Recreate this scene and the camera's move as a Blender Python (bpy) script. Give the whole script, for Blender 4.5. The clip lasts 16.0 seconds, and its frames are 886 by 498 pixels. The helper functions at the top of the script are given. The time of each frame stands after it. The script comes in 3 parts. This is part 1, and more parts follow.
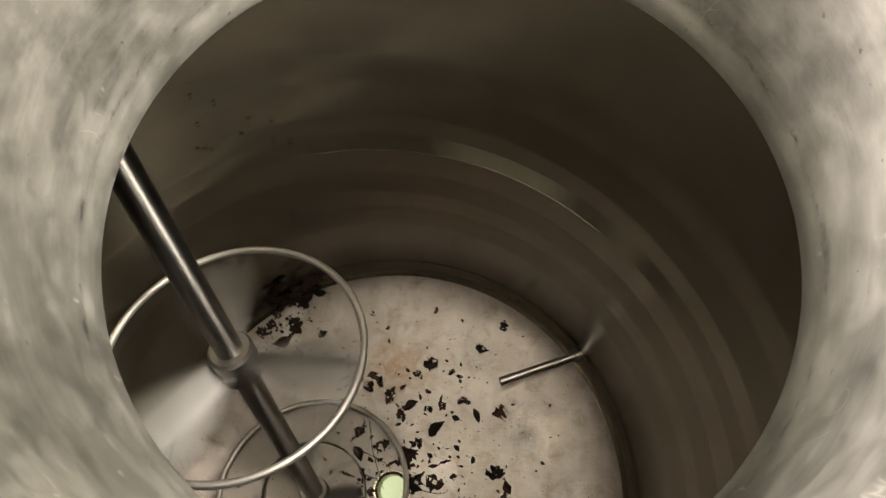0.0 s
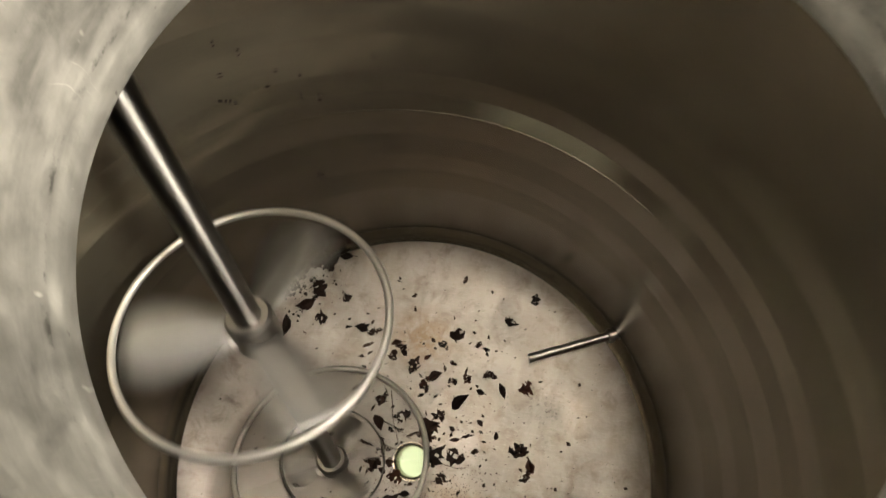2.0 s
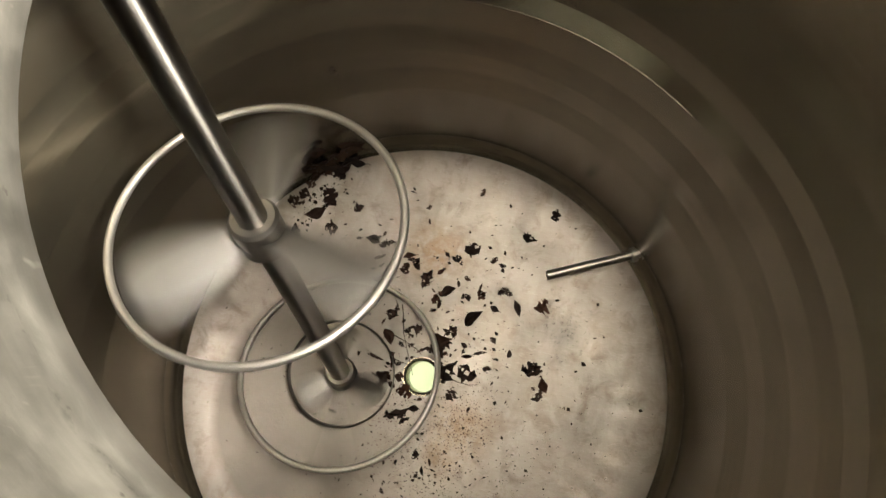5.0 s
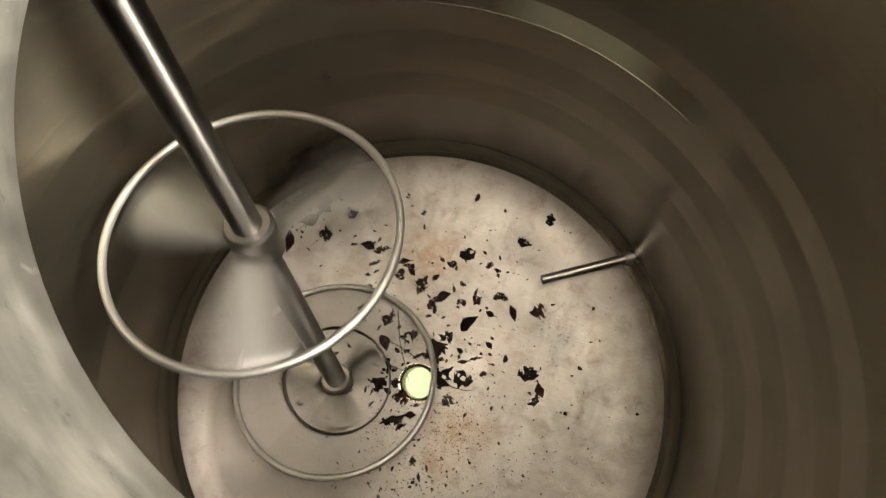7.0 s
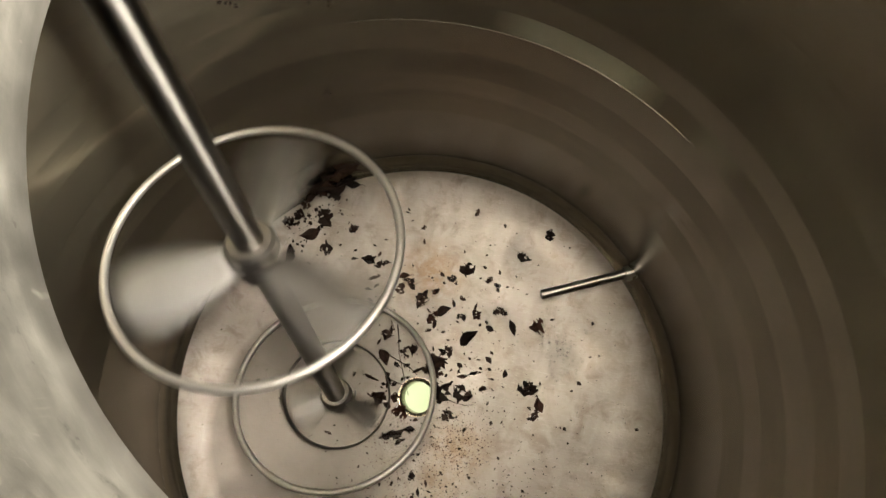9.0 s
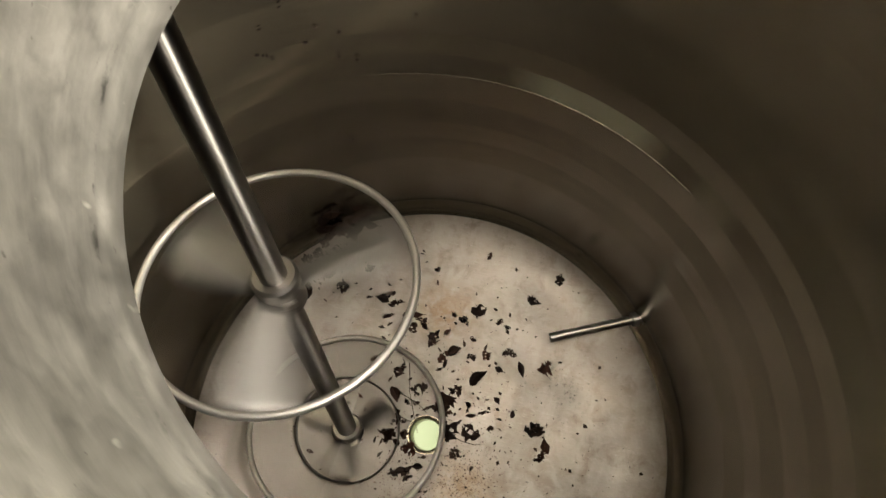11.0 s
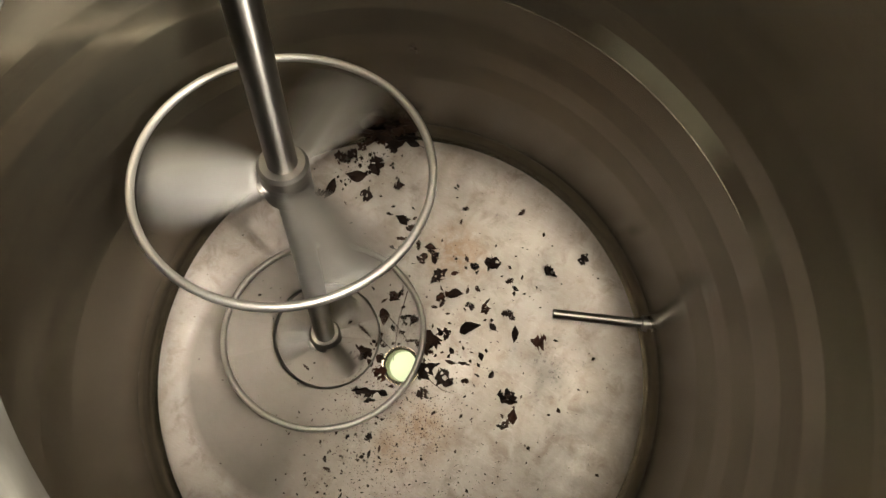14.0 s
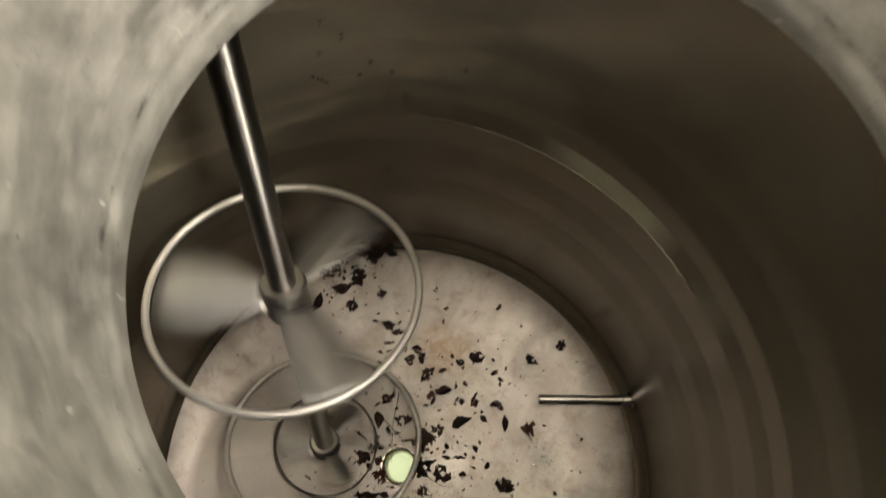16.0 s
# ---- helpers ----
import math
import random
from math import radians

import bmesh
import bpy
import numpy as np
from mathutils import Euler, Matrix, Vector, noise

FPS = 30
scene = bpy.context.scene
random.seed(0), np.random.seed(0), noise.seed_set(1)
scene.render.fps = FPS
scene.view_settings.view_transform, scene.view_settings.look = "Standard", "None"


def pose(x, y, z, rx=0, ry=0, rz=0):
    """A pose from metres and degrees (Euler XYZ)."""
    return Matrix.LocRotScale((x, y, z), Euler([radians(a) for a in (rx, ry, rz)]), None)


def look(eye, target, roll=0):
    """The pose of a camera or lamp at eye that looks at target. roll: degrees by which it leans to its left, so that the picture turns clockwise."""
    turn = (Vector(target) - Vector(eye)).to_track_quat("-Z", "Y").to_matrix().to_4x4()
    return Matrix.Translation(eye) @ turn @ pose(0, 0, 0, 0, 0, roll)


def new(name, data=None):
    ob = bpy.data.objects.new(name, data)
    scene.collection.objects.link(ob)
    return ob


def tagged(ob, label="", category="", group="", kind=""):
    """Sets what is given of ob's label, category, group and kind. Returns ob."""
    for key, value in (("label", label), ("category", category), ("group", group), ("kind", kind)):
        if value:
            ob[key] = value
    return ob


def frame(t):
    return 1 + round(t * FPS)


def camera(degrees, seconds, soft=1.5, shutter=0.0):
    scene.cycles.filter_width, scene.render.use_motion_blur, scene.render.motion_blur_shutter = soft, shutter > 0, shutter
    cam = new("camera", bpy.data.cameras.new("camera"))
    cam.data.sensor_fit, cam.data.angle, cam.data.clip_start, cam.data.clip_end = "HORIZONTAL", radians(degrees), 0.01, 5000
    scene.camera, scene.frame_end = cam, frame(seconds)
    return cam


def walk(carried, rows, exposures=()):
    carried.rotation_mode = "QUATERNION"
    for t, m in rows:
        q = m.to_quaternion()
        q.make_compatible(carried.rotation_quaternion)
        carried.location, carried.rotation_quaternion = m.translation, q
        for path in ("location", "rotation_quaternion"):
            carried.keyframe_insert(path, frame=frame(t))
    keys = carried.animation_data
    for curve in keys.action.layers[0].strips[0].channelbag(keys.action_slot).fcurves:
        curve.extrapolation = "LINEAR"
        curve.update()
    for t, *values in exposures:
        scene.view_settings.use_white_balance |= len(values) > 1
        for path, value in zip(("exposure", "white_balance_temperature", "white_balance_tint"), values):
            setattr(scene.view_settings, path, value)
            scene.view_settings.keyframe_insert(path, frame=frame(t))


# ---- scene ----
# ---- camera ----
cam = camera(62.06, 16.0, soft=1.5, shutter=0.55)
# seconds, eye x y z, yaw, pitch, roll
PATH = [
    (0, 0.0968, -0.0133, 1.2203, 6.49, -70.79, 0.66),
    (0.5, 0.0936, -0.0180, 1.2190, 7.00, -70.58, 0.64),
    (1, 0.0936, -0.0119, 1.2096, 7.69, -70.88, 0.92),
    (1.5, 0.0931, 0.0015, 1.1976, 8.71, -72.07, 1.45),
    (2, 0.0872, 0.0157, 1.1731, 9.87, -73.93, 1.95),
    (2.5, 0.0739, 0.0285, 1.1331, 10.81, -76.07, 2.49),
    (3, 0.0760, 0.0236, 1.1204, 11.77, -78.02, 2.86),
    (3.5, 0.0723, 0.0222, 1.1156, 12.05, -79.65, 2.83),
    (4, 0.0741, 0.0215, 1.1169, 12.05, -80.39, 2.73),
    (6.5, 0.0768, -0.0035, 1.1168, 10.98, -79.06, 1.86),
    (7, 0.0745, 0.0100, 1.1158, 11.01, -79.49, 1.92),
    (7.5, 0.0779, 0.0122, 1.1203, 11.08, -79.39, 2.10),
    (8, 0.0754, 0.0128, 1.1191, 11.34, -79.17, 1.87),
    (10.5, 0.0735, 0.0085, 1.1436, 11.01, -76.33, 2.25),
    (11, 0.0748, 0.0017, 1.1579, 13.08, -75.10, 2.35),
    (11.5, 0.0938, 0.0053, 1.1598, 17.03, -73.89, 2.47),
    (12, 0.1099, 0.0171, 1.1344, 23.87, -72.64, 2.85),
    (12.5, 0.1063, 0.0334, 1.1215, 32.97, -73.82, 4.85),
    (13, 0.0998, 0.0402, 1.1153, 32.63, -78.93, 3.41),
    (13.5, 0.0965, 0.0384, 1.1103, 32.28, -80.01, 2.14),
    (14, 0.0983, 0.0357, 1.1113, 31.57, -79.90, 2.00),
    (14.5, 0.1000, 0.0299, 1.1141, 31.17, -79.08, 2.27),
    (15, 0.0955, 0.0303, 1.1199, 30.25, -78.05, 2.30),
    (15.5, 0.0966, 0.0232, 1.1453, 28.57, -75.88, 2.22),
    (16, 0.0984, 0.0107, 1.1881, 25.60, -72.00, 1.23),
]
walk(cam, [(t, pose(x, y, z, 90 + pitch, roll, yaw)) for t, x, y, z, yaw, pitch, roll in PATH],
     [(0.0, -0.58), (1.0, -0.56), (2.2, -0.14), (3.5, -0.04), (10.4, -0.10), (11.2, -0.42), (11.7, -0.38), (12.6, -0.04), (15.0, -0.04), (15.8, -0.42), (16.0, -0.46)])

# ---- main sizes (metres) ----
CX, CY = 0.004, -0.009            # axis of the tank
R = 0.368                         # inner radius of the tank
WALL_TOP = 0.87
NX, NY, NZ, NR = 0.0874, 0.099, 0.9344, 0.1434   # manhole neck: centre of its lower edge, radius
NTX, NTY = 0.055, 0.064           # tilt of the neck's lower edge
NECK_TOP = 1.072
ROOM_FLOOR = -0.42
AXIS = Vector((-0.1003, 0.3255, 1)).normalized()  # agitator shaft, leaning
FOOT = Vector((-0.107, -0.0338, 0.0))
SHAFT_R = 0.0144
RING_R = 0.141
DISH, DISH_R = 0.032, 0.296        # depth and radius of the dished bottom
S_LOW, S_HIGH = 0.0675, 0.470     # heights of the two rings along the shaft


# ---- light ----
world = bpy.data.worlds.new("room_air")
scene.world = world
world.use_nodes = True
world.node_tree.nodes["Background"].inputs[0].default_value = (0.9, 0.95, 0.85, 1)
world.node_tree.nodes["Background"].inputs[1].default_value = 0.05
scene.view_settings.exposure = 0.0


def area_lamp(name, x, y, z, sx, sy, power, colour, target):
    data = bpy.data.lights.new(name, "AREA")
    data.shape, data.size, data.size_y, data.energy, data.color = "RECTANGLE", sx, sy, power, colour
    ob = new(name, data)
    ob.matrix_world = look((x, y, z), target)
    return ob


# two ceiling fittings over the tank; the other lamps are unseen added fills
area_lamp("ceiling_and_fill_light", 0.32, 0.10, 2.42, 0.9, 0.8, 43, (1.0, 0.90, 0.79), (0.32, 0.099, 0))
area_lamp("ceiling_and_fill_light", 1.25, -0.10, 2.40, 0.45, 0.40, 235, (1.0, 0.95, 0.84), (0.1, 0.1, 0.9))
# unseen lamp added at the side to brighten the right of the neck
area_lamp("side_fill_light", -2.3, 0.15, 1.75, 1.2, 0.9, 1100, (1.0, 0.91, 0.86), (0.1, 0.1, 1.0))
# overhead fills added to brighten the upper back wall and the left side
area_lamp("ceiling_and_fill_light", 0.66, -0.82, 2.42, 0.6, 0.4, 115, (1.0, 0.90, 0.80), (0.10, 0.1, 0.93))
area_lamp("ceiling_and_fill_light", 0.85, 0.45, 2.42, 0.5, 0.4, 62, (1.0, 0.91, 0.82), (0.80, 0.449, 0))
# unseen lamp added low down, so that the floor shows bright through the drain
area_lamp("side_fill_light", 2.2, 0.0, 0.9, 1.6, 1.6, 27, (0.90, 1.0, 0.76), (0, 0, 0.2))


# ---- materials ----
def material(name):
    m = bpy.data.materials.new(name)
    m.use_nodes = True
    nt = m.node_tree
    return m, nt, nt.nodes["Principled BSDF"]


def node(nt, kind, **values):
    n = nt.nodes.new(kind)
    for k, v in values.items():
        n.inputs[k.replace("_", " ")].default_value = v
    return n


def ramp(nt, fac, stops):
    n = nt.nodes.new("ShaderNodeValToRGB")
    while len(n.color_ramp.elements) < len(stops):
        n.color_ramp.elements.new(0.5)
    for e, (p, c) in zip(n.color_ramp.elements, stops):
        e.position, e.color = p, (*c, 1) if len(c) == 3 else c
    nt.links.new(fac, n.inputs[0])
    return n.outputs[0]


def mapped(nt, scale=(1, 1, 1)):
    tc = nt.nodes.new("ShaderNodeTexCoord")
    mp = nt.nodes.new("ShaderNodeMapping")
    mp.inputs["Scale"].default_value = scale
    nt.links.new(tc.outputs["Object"], mp.inputs[0])
    return mp.outputs[0]


def noise_of(nt, vec, scale, detail=4, rough=0.55, distortion=0.0):
    n = node(nt, "ShaderNodeTexNoise", Scale=scale, Detail=detail, Roughness=rough, Distortion=distortion)
    nt.links.new(vec, n.inputs["Vector"])
    return n.outputs[0]


def mix(nt, fac, a, b, kind="MIX"):
    n = nt.nodes.new("ShaderNodeMix")
    n.data_type, n.blend_type = "RGBA", kind
    for sock, val in ((n.inputs[0], fac), (n.inputs[6], a), (n.inputs[7], b)):
        if isinstance(val, (int, float)):
            sock.default_value = val
        elif isinstance(val, tuple):
            sock.default_value = (*val, 1)
        else:
            nt.links.new(val, sock)
    return n.outputs[2]


def bump(nt, bsdf, height, strength, distance=0.001):
    b = node(nt, "ShaderNodeBump", Strength=strength, Distance=distance)
    nt.links.new(height, b.inputs["Height"])
    nt.links.new(b.outputs[0], bsdf.inputs["Normal"])


def steel(name, dark, light, r_low, r_high, blotch=9.0, grain=(1, 1, 60), grain_scale=14.0, relief=0.15):
    """Stainless steel: cloudy blotches, brushed grain along one direction, uneven gloss."""
    m, nt, b = material(name)
    b.inputs["Metallic"].default_value = 1.0
    v = mapped(nt)
    g = noise_of(nt, mapped(nt, grain), grain_scale, 5, 0.6)
    c = noise_of(nt, v, blotch, 6, 0.6, 0.4)
    col = ramp(nt, c, [(0.3, dark), (0.72, light)])
    col = mix(nt, 0.25, col, ramp(nt, g, [(0.3, tuple(x * 0.7 for x in dark)), (0.7, light)]))
    nt.links.new(col, b.inputs["Base Color"])
    rr = node(nt, "ShaderNodeMapRange", From_Min=0.3, From_Max=0.7, To_Min=r_low, To_Max=r_high)
    nt.links.new(c, rr.inputs[0])
    nt.links.new(rr.outputs[0], b.inputs["Roughness"])
    if relief:
        bump(nt, b, g, relief, 0.0004)
    return m


WALL_STEEL = steel("brushed_tank_steel", (0.218, 0.194, 0.145), (0.320, 0.288, 0.222), 0.19, 0.26, 6.0, (1, 1, 40), 10.0, 0.0)
HEAD_STEEL = steel("dull_head_steel", (0.24, 0.21, 0.17), (0.32, 0.28, 0.23), 0.25, 0.35)


def neck_steel():
    """Matte, handled steel: clouds, wiped streaks, pale smears, small scratches and specks."""
    m, nt, b = material("scuffed_neck_steel")
    b.inputs["Metallic"].default_value = 0.75
    v = mapped(nt)
    big = noise_of(nt, v, 9.0, 4, 0.5, 0.7)
    mid = noise_of(nt, mapped(nt, (1, 1, 1.2)), 46.0, 6, 0.66, 0.3)
    wipe = noise_of(nt, mapped(nt, (1, 1, 7)), 16.0, 5, 0.65)
    col = ramp(nt, big, [(0.32, (0.13, 0.127, 0.115)), (0.5, (0.23, 0.225, 0.205)), (0.66, (0.40, 0.39, 0.36))])
    col = mix(nt, 0.42, col, ramp(nt, mid, [(0.35, (0.11, 0.107, 0.098)), (0.65, (0.42, 0.41, 0.385))]))
    col = mix(nt, 0.10, col, ramp(nt, wipe, [(0.35, (0.14, 0.136, 0.128)), (0.65, (0.38, 0.37, 0.35))]))
    flecks = ramp(nt, noise_of(nt, mapped(nt, (1, 1, 0.6)), 130.0, 2, 0.5), [(0.72, (0, 0, 0)), (0.80, (0.8, 0.8, 0.8))])
    col = mix(nt, flecks, col, (0.52, 0.51, 0.46))
    dots = ramp(nt, noise_of(nt, v, 210.0, 2, 0.5), [(0.22, (1, 1, 1)), (0.28, (0, 0, 0))])
    col = mix(nt, dots, col, (0.14, 0.13, 0.12))
    fine = noise_of(nt, mapped(nt, (1, 1, 22)), 22.0, 5, 0.7)
    col = mix(nt, 0.05, col, ramp(nt, fine, [(0.36, (0.07, 0.068, 0.062)), (0.64, (0.50, 0.48, 0.455))]))
    # thin pale scratches, here and there
    cut = noise_of(nt, mapped(nt, (9, 9, 3)), 5.0, 2, 0.5, 1.2)
    cut = ramp(nt, cut, [(0.492, (0, 0, 0)), (0.5, (1, 1, 1)), (0.508, (0, 0, 0))])
    some = ramp(nt, noise_of(nt, v, 24.0, 2, 0.5), [(0.63, (0, 0, 0)), (0.70, (0.35, 0.35, 0.35))])
    cut = mix(nt, 1.0, cut, some, "MULTIPLY")
    col = mix(nt, cut, col, (0.56, 0.54, 0.50))
    # dark broken line of the ground weld, and the worn paler strip below it
    dot = nt.nodes.new("ShaderNodeVectorMath")
    dot.operation = "DOT_PRODUCT"
    dot.inputs[1].default_value = (NTX * 0.937, NTY * 0.937, 1)
    nt.links.new(v, dot.inputs[0])
    rise = NZ + (NX - CX) * NTX * 0.937 + (NY - CY) * NTY * 0.937
    line = node(nt, "ShaderNodeMapRange", From_Min=rise + 0.0165, From_Max=rise + 0.0225, To_Min=0.0, To_Max=1.0)
    nt.links.new(dot.outputs["Value"], line.inputs[0])
    pit = ramp(nt, noise_of(nt, mapped(nt, (1, 1, 2)), 95.0, 4, 0.7), [(0.50, (0, 0, 0)), (0.66, (0.85, 0.85, 0.85))])
    band = ramp(nt, line.outputs[0], [(0.05, (0, 0, 0)), (0.5, (1, 1, 1)), (0.95, (0, 0, 0))])
    band = mix(nt, 1.0, band, pit, "MULTIPLY")
    col = mix(nt, band, col, (0.045, 0.043, 0.038))
    col = mix(nt, 1.0, col, (0.86, 0.84, 0.80), "MULTIPLY")
    nt.links.new(col, b.inputs["Base Color"])
    rr = node(nt, "ShaderNodeMapRange", From_Min=0.3, From_Max=0.7, To_Min=0.34, To_Max=0.60)
    nt.links.new(mid, rr.inputs[0])
    nt.links.new(rr.outputs[0], b.inputs["Roughness"])
    add = nt.nodes.new("ShaderNodeMath")
    add.operation = "MULTIPLY_ADD"
    add.inputs[1].default_value = 2.5
    nt.links.new(big, add.inputs[0])
    nt.links.new(mid, add.inputs[2])
    bump(nt, b, add.outputs[0], 0.32, 0.0010)
    return m


NECK_STEEL = neck_steel()
POLISHED = steel("turned_shaft_steel", (0.33, 0.312, 0.285), (0.38, 0.36, 0.33), 0.31, 0.325, 20.0, (1, 1, 80), 8.0, 0.0)
_b = POLISHED.node_tree.nodes["Principled BSDF"]
_b.inputs["Anisotropic"].default_value = 1.0
_b.inputs["Anisotropic Rotation"].default_value = 0.25
_t = POLISHED.node_tree.nodes.new("ShaderNodeTangent")
_t.direction_type, _t.axis = "RADIAL", "Z"
POLISHED.node_tree.links.new(_t.outputs[0], _b.inputs["Tangent"])
SATIN = steel("satin_steel", (0.64, 0.61, 0.57), (0.76, 0.73, 0.69), 0.30, 0.40, 25.0, (1, 1, 20), 20.0, 0.05)
SEAM_STEEL = steel("seam_steel_painted_reflection", (0.218, 0.194, 0.145), (0.320, 0.288, 0.222), 0.19, 0.26, 6.0, (1, 1, 40), 10.0, 0.0)


def paint_reflection(m, spans):
    """Reflections painted as brighter stretches (start and end in degrees round the axis), fading at their ends."""
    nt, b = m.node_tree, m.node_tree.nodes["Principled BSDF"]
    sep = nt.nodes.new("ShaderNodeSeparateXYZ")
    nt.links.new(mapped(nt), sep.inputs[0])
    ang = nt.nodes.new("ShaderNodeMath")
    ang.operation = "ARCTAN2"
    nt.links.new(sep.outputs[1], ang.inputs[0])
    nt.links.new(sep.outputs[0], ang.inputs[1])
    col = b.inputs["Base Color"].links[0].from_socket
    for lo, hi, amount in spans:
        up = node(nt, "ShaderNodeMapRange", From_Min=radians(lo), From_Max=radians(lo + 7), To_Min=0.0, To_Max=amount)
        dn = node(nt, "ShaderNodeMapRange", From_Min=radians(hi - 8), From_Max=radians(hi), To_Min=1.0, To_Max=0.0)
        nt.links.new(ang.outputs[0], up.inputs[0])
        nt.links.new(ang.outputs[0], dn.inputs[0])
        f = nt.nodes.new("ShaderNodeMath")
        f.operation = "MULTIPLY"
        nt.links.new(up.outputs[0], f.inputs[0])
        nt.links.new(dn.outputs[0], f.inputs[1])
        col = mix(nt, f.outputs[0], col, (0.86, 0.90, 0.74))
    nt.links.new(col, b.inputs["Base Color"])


# a reflected streak and a fainter one, put into the band's colour
paint_reflection(SEAM_STEEL, ((58, 86, 1.0), (43, 54, 0.45)))
for _m in (WALL_STEEL, SEAM_STEEL):
    _nt = _m.node_tree
    _nt.nodes["Principled BSDF"].inputs["Metallic"].default_value = 0.90
    _nt.nodes["Principled BSDF"].inputs["Specular IOR Level"].default_value = 0.3
    bump(_nt, _nt.nodes["Principled BSDF"], noise_of(_nt, mapped(_nt, (1, 1, 0.6)), 6.0, 2, 0.4, 0.6), 0.35, 0.010)
BLADE_STEEL = steel("matte_blade_steel", (0.36, 0.347, 0.327), (0.44, 0.427, 0.405), 0.52, 0.62, 25.0, (1, 1, 20), 20.0, 0.0)
RING_STEEL = steel("bright_ring_steel", (0.74, 0.71, 0.66), (0.82, 0.80, 0.75), 0.48, 0.58, 25.0, (1, 1, 20), 20.0, 0.0)
PIPE_STEEL = steel("bright_pipe_steel", (0.62, 0.58, 0.53), (0.74, 0.70, 0.65), 0.30, 0.36, 30.0, (1, 1, 20), 20.0, 0.0)
HUB_STEEL = steel("worn_hub_steel", (0.28, 0.265, 0.245), (0.38, 0.36, 0.335), 0.40, 0.52, 30.0, (1, 1, 20), 20.0, 0.05)
DARK_STEEL = steel("dark_plate_steel", (0.16, 0.15, 0.13), (0.24, 0.22, 0.19), 0.40, 0.55)


def floor_steel():
    m, nt, b = material("stained_bottom_steel")
    b.inputs["Metallic"].default_value = 1.0
    b.inputs["Anisotropic"].default_value = 0.6
    b.inputs["Anisotropic Rotation"].default_value = 0.25
    tan = nt.nodes.new("ShaderNodeTangent")
    tan.direction_type, tan.axis = "RADIAL", "Z"
    nt.links.new(tan.outputs[0], b.inputs["Tangent"])
    v = mapped(nt)
    c = noise_of(nt, v, 13.0, 7, 0.62, 0.7)
    g = noise_of(nt, mapped(nt, (6, 60, 6)), 8.0, 4, 0.6)
    fine = noise_of(nt, v, 140.0, 3, 0.7)
    big = noise_of(nt, v, 3.2, 3, 0.5, 0.8)
    col = ramp(nt, c, [(0.34, (0.34, 0.285, 0.245)), (0.47, (0.58, 0.52, 0.47)), (0.55, (0.66, 0.59, 0.555)), (0.66, (0.84, 0.785, 0.745))])
    col = mix(nt, 0.25, col, ramp(nt, g, [(0.3, (0.42, 0.38, 0.34)), (0.7, (0.74, 0.71, 0.67))]))
    col = mix(nt, 0.5, col, ramp(nt, big, [(0.36, (0.40, 0.365, 0.325)), (0.64, (0.78, 0.72, 0.67))]))
    streak = ramp(nt, noise_of(nt, mapped(nt, (3.2, 1.3, 1)), 6.0, 4, 0.5, 0.6), [(0.48, (0, 0, 0)), (0.78, (0.8, 0.8, 0.8))])
    col = mix(nt, streak, col, (0.78, 0.74, 0.71))
    grime = ramp(nt, noise_of(nt, v, 34.0, 6, 0.68, 0.5), [(0.50, (0, 0, 0)), (0.68, (0.62, 0.62, 0.62))])
    col = mix(nt, grime, col, (0.36, 0.30, 0.25))
    lines = noise_of(nt, mapped(nt, (3, 30, 3)), 3.0, 2, 0.5, 1.6)
    lines = ramp(nt, lines, [(0.494, (0, 0, 0)), (0.5, (0.35, 0.35, 0.35)), (0.506, (0, 0, 0))])
    col = mix(nt, lines, col, (0.88, 0.86, 0.82))
    # grey film left under the agitator, with a clear round edge on the side away from the drain
    away = nt.nodes.new("ShaderNodeVectorMath")
    away.operation = "DISTANCE"
    away.inputs[1].default_value = (-0.104, -0.066, -0.025)
    nt.links.new(v, away.inputs[0])
    film = node(nt, "ShaderNodeMapRange", From_Min=0.192, From_Max=0.207, To_Min=0.9, To_Max=0.0)
    nt.links.new(away.outputs["Value"], film.inputs[0])
    pos = nt.nodes.new("ShaderNodeSeparateXYZ")
    nt.links.new(v, pos.inputs[0])
    side = node(nt, "ShaderNodeMapRange", From_Min=-0.10, From_Max=0.03, To_Min=1.0, To_Max=0.0)
    nt.links.new(pos.outputs[0], side.inputs[0])
    both = nt.nodes.new("ShaderNodeMath")
    both.operation = "MULTIPLY"
    nt.links.new(film.outputs[0], both.inputs[0])
    nt.links.new(side.outputs[0], both.inputs[1])
    col = mix(nt, both.outputs[0], col, (0.34, 0.315, 0.285))
    # rusty brown sediment in two patches
    patches = None
    for x, y, r in ((0.066, -0.056, 0.070), (-0.02, 0.20, 0.065), (0.05, -0.10, 0.05)):
        d = nt.nodes.new("ShaderNodeVectorMath")
        d.operation = "DISTANCE"
        nt.links.new(v, d.inputs[0])
        d.inputs[1].default_value = (x, y, 0)
        k = node(nt, "ShaderNodeMapRange", From_Min=0.0, From_Max=r, To_Min=1.0, To_Max=0.0)
        nt.links.new(d.outputs["Value"], k.inputs[0])
        if patches is None:
            patches = k.outputs[0]
        else:
            a = nt.nodes.new("ShaderNodeMath")
            a.operation = "MAXIMUM"
            nt.links.new(patches, a.inputs[0])
            nt.links.new(k.outputs[0], a.inputs[1])
            patches = a.outputs[0]
    spots = ramp(nt, noise_of(nt, v, 60.0, 6, 0.75), [(0.34, (0, 0, 0)), (0.54, (1, 1, 1))])
    f = nt.nodes.new("ShaderNodeMath")
    f.operation = "MULTIPLY"
    nt.links.new(patches, f.inputs[0])
